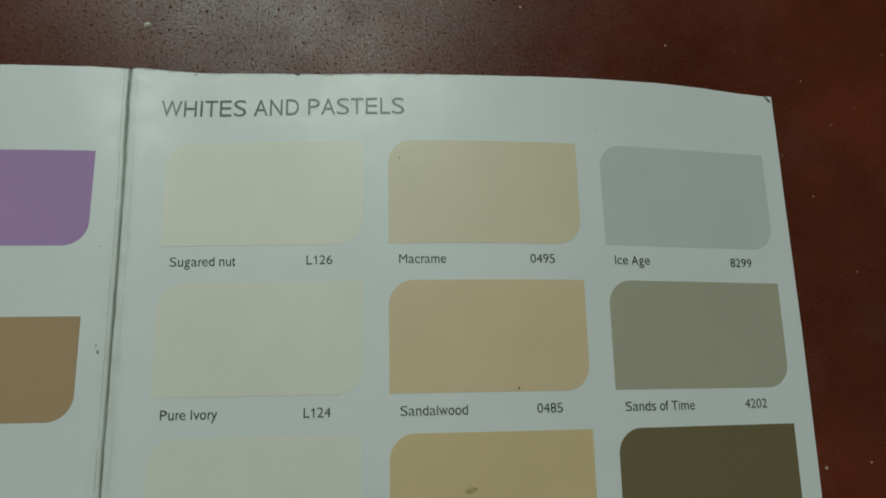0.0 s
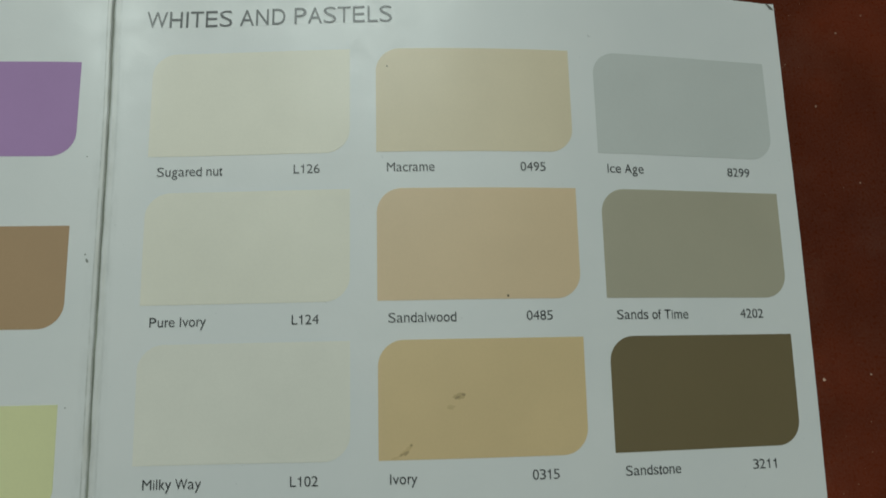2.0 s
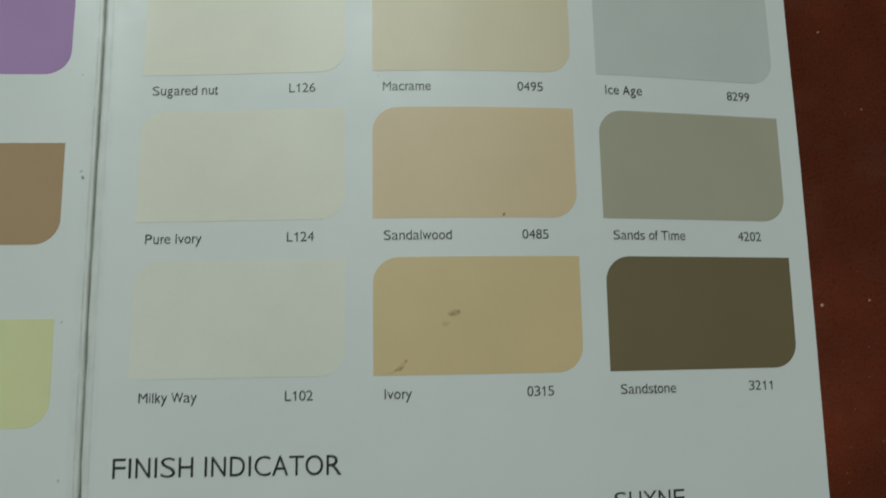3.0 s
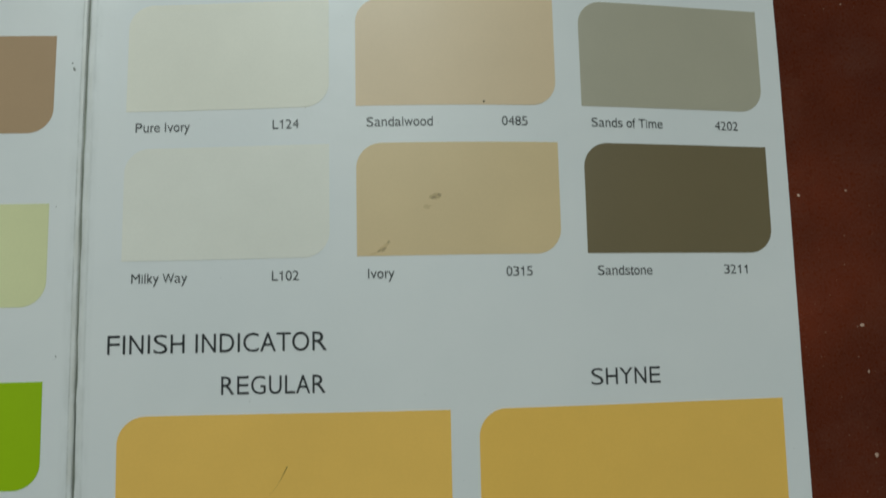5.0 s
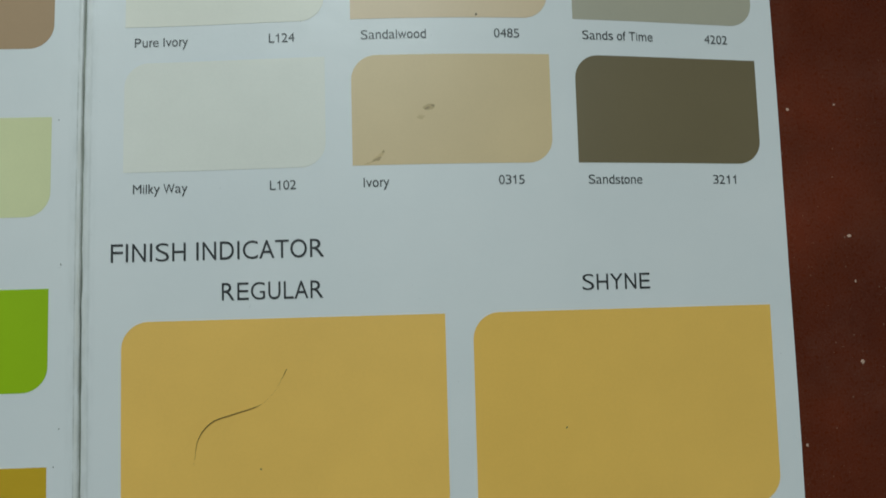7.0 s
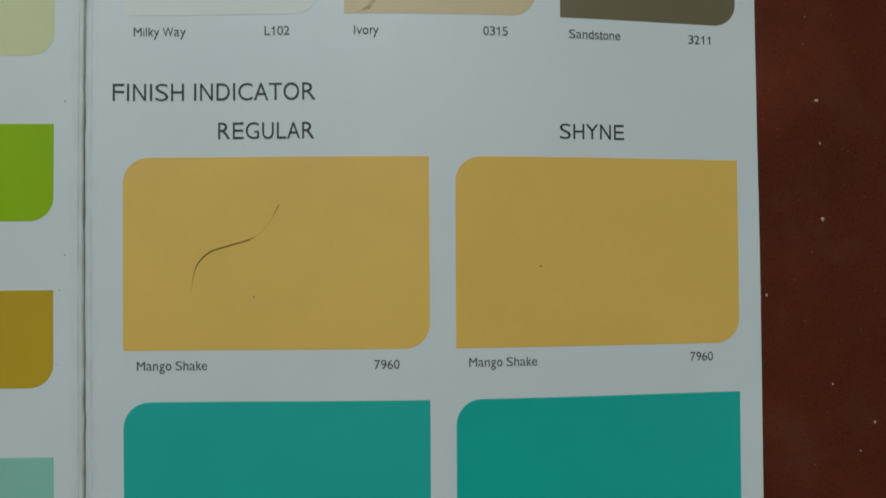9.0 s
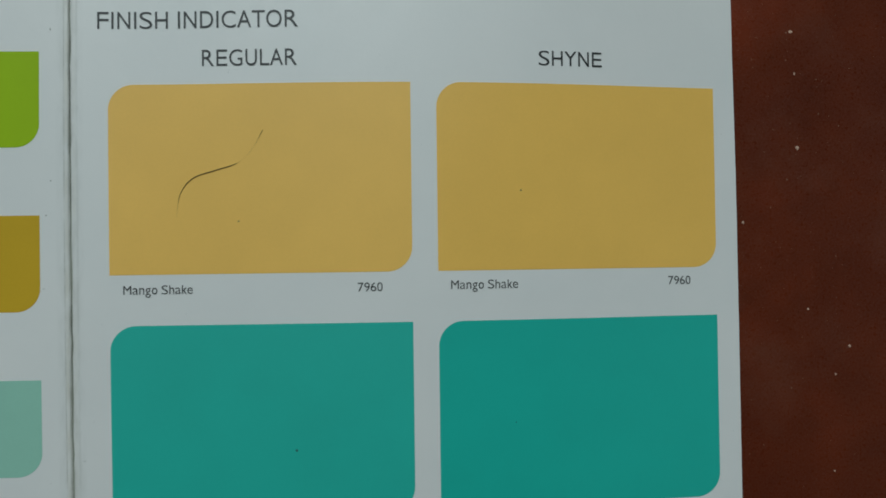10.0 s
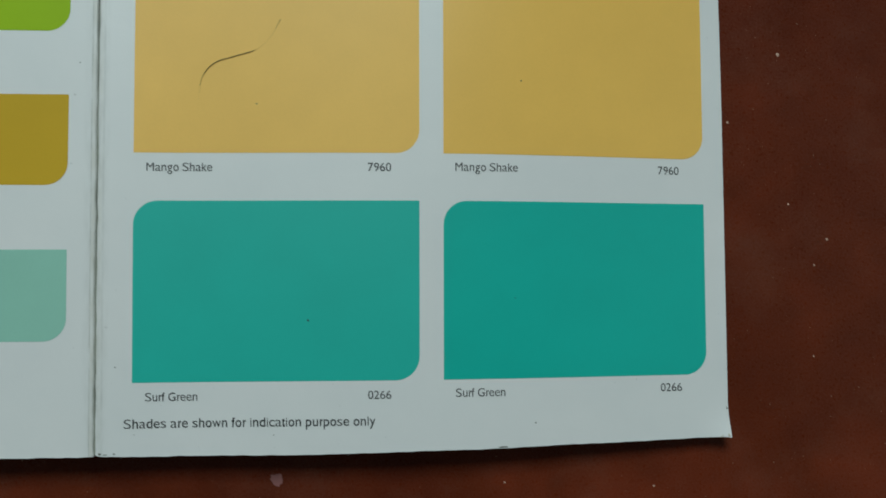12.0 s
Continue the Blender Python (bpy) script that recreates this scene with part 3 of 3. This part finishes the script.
def flecks():
    """Bigger flecks one by one, the finest as one scatter."""
    seen = [(31.3, 118.8, .35), (65.7, 109.9, .3), (98.3, 101.5, .26), (104.6, 90.6, .26), (111.0, 94.9, .2), (98.2, 73.2, .25),
            (94.2, 12.7, .4), (106.0, -15.4, .55), (107.0, -42.5, .55), (104.6, 13.6, .3), (93.8, -59.6, .4), (106.7, -25.2, .35),
            (118.3, -88.5, .36), (114.9, -94.9, .3), (108.7, -79.8, .35), (114.1, -117.1, .25), (102.8, -128.6, .15), (73.7, -147.5, .3), (37.8, -146.0, .3)]
    rng = random.Random(4)
    spots = []
    while len(spots) < 400:
        x, y = rng.uniform(-120, 190), rng.uniform(-200, 190)
        spots.append((x, y, 0.06 + 0.16 * rng.random() ** 3))
    for k, (x, y, r) in enumerate(seen):
        tagged(blot("dust_fleck", x, y, r * 0.85, r * rng.uniform(0.6, 0.9), rng.uniform(0, 180), lambda px, py: 0.0, 0.01, FLECK, None, seed=300 + k, thick=0.25 * r, n=9),
               "pale dust fleck lying on the red floor", "dust fleck", "dust flecks on the floor")
    bm = bmesh.new()
    for x, y, r in spots:
        turn, n, tall = rng.random() * 6.3, 7, 0.25 * r
        long = rng.uniform(0.45, 1.0)
        hub = bm.verts.new((x * MM, y * MM, tall * MM))
        ring = []
        for i in range(n):
            a = 2 * math.pi * i / n
            k = r * 1.0 * rng.uniform(0.6, 1.15)
            px, py = k * math.cos(a), k * long * math.sin(a)
            ring.append(bm.verts.new(((x + px * math.cos(turn) - py * math.sin(turn)) * MM, (y + px * math.sin(turn) + py * math.cos(turn)) * MM, 0.01 * MM)))
        for p, q in zip(ring, ring[1:] + ring[:1]):
            bm.faces.new((hub, p, q))
    return tagged(part("dust_flecks", bm, FLECK, None, smooth=False), "pale dust and grit flecks scattered on the floor", "dust", kind="stuff")


flecks()


def grit():
    """Fine grains that gather in loose drifts."""
    rng = random.Random(11)
    drifts = [(rng.uniform(-110, 180), rng.uniform(-190, 180), rng.uniform(6, 22)) for _ in range(46)]
    drifts += [(108, -18, 9), (112, 2, 12), (103, -34, 8), (110, -60, 12), (112, 60, 14), (112, -100, 12), (40, 112, 16), (-20, 112, 16)]
    bm = bmesh.new()
    for x0, y0, wide in drifts:
        for _ in range(34):
            x, y = rng.gauss(x0, wide), rng.gauss(y0, wide)
            r = 0.05 + 0.13 * rng.random() ** 2
            turn, long = rng.random() * 6.3, rng.uniform(0.4, 1.0)
            hub = bm.verts.new((x * MM, y * MM, 0.3 * r * MM))
            ring = []
            for i in range(5):
                k, a = r * rng.uniform(0.7, 1.15), 2 * math.pi * i / 5
                px, py = k * math.cos(a), k * long * math.sin(a)
                ring.append(bm.verts.new(((x + px * math.cos(turn) - py * math.sin(turn)) * MM, (y + px * math.sin(turn) + py * math.cos(turn)) * MM, 0.01 * MM)))
            for p, q in zip(ring, ring[1:] + ring[:1]):
                bm.faces.new((hub, p, q))
    return tagged(part("floor_grit", bm, GRIT, None, smooth=False), "fine dull red grit drifted over the floor", "grit", kind="stuff")


grit()
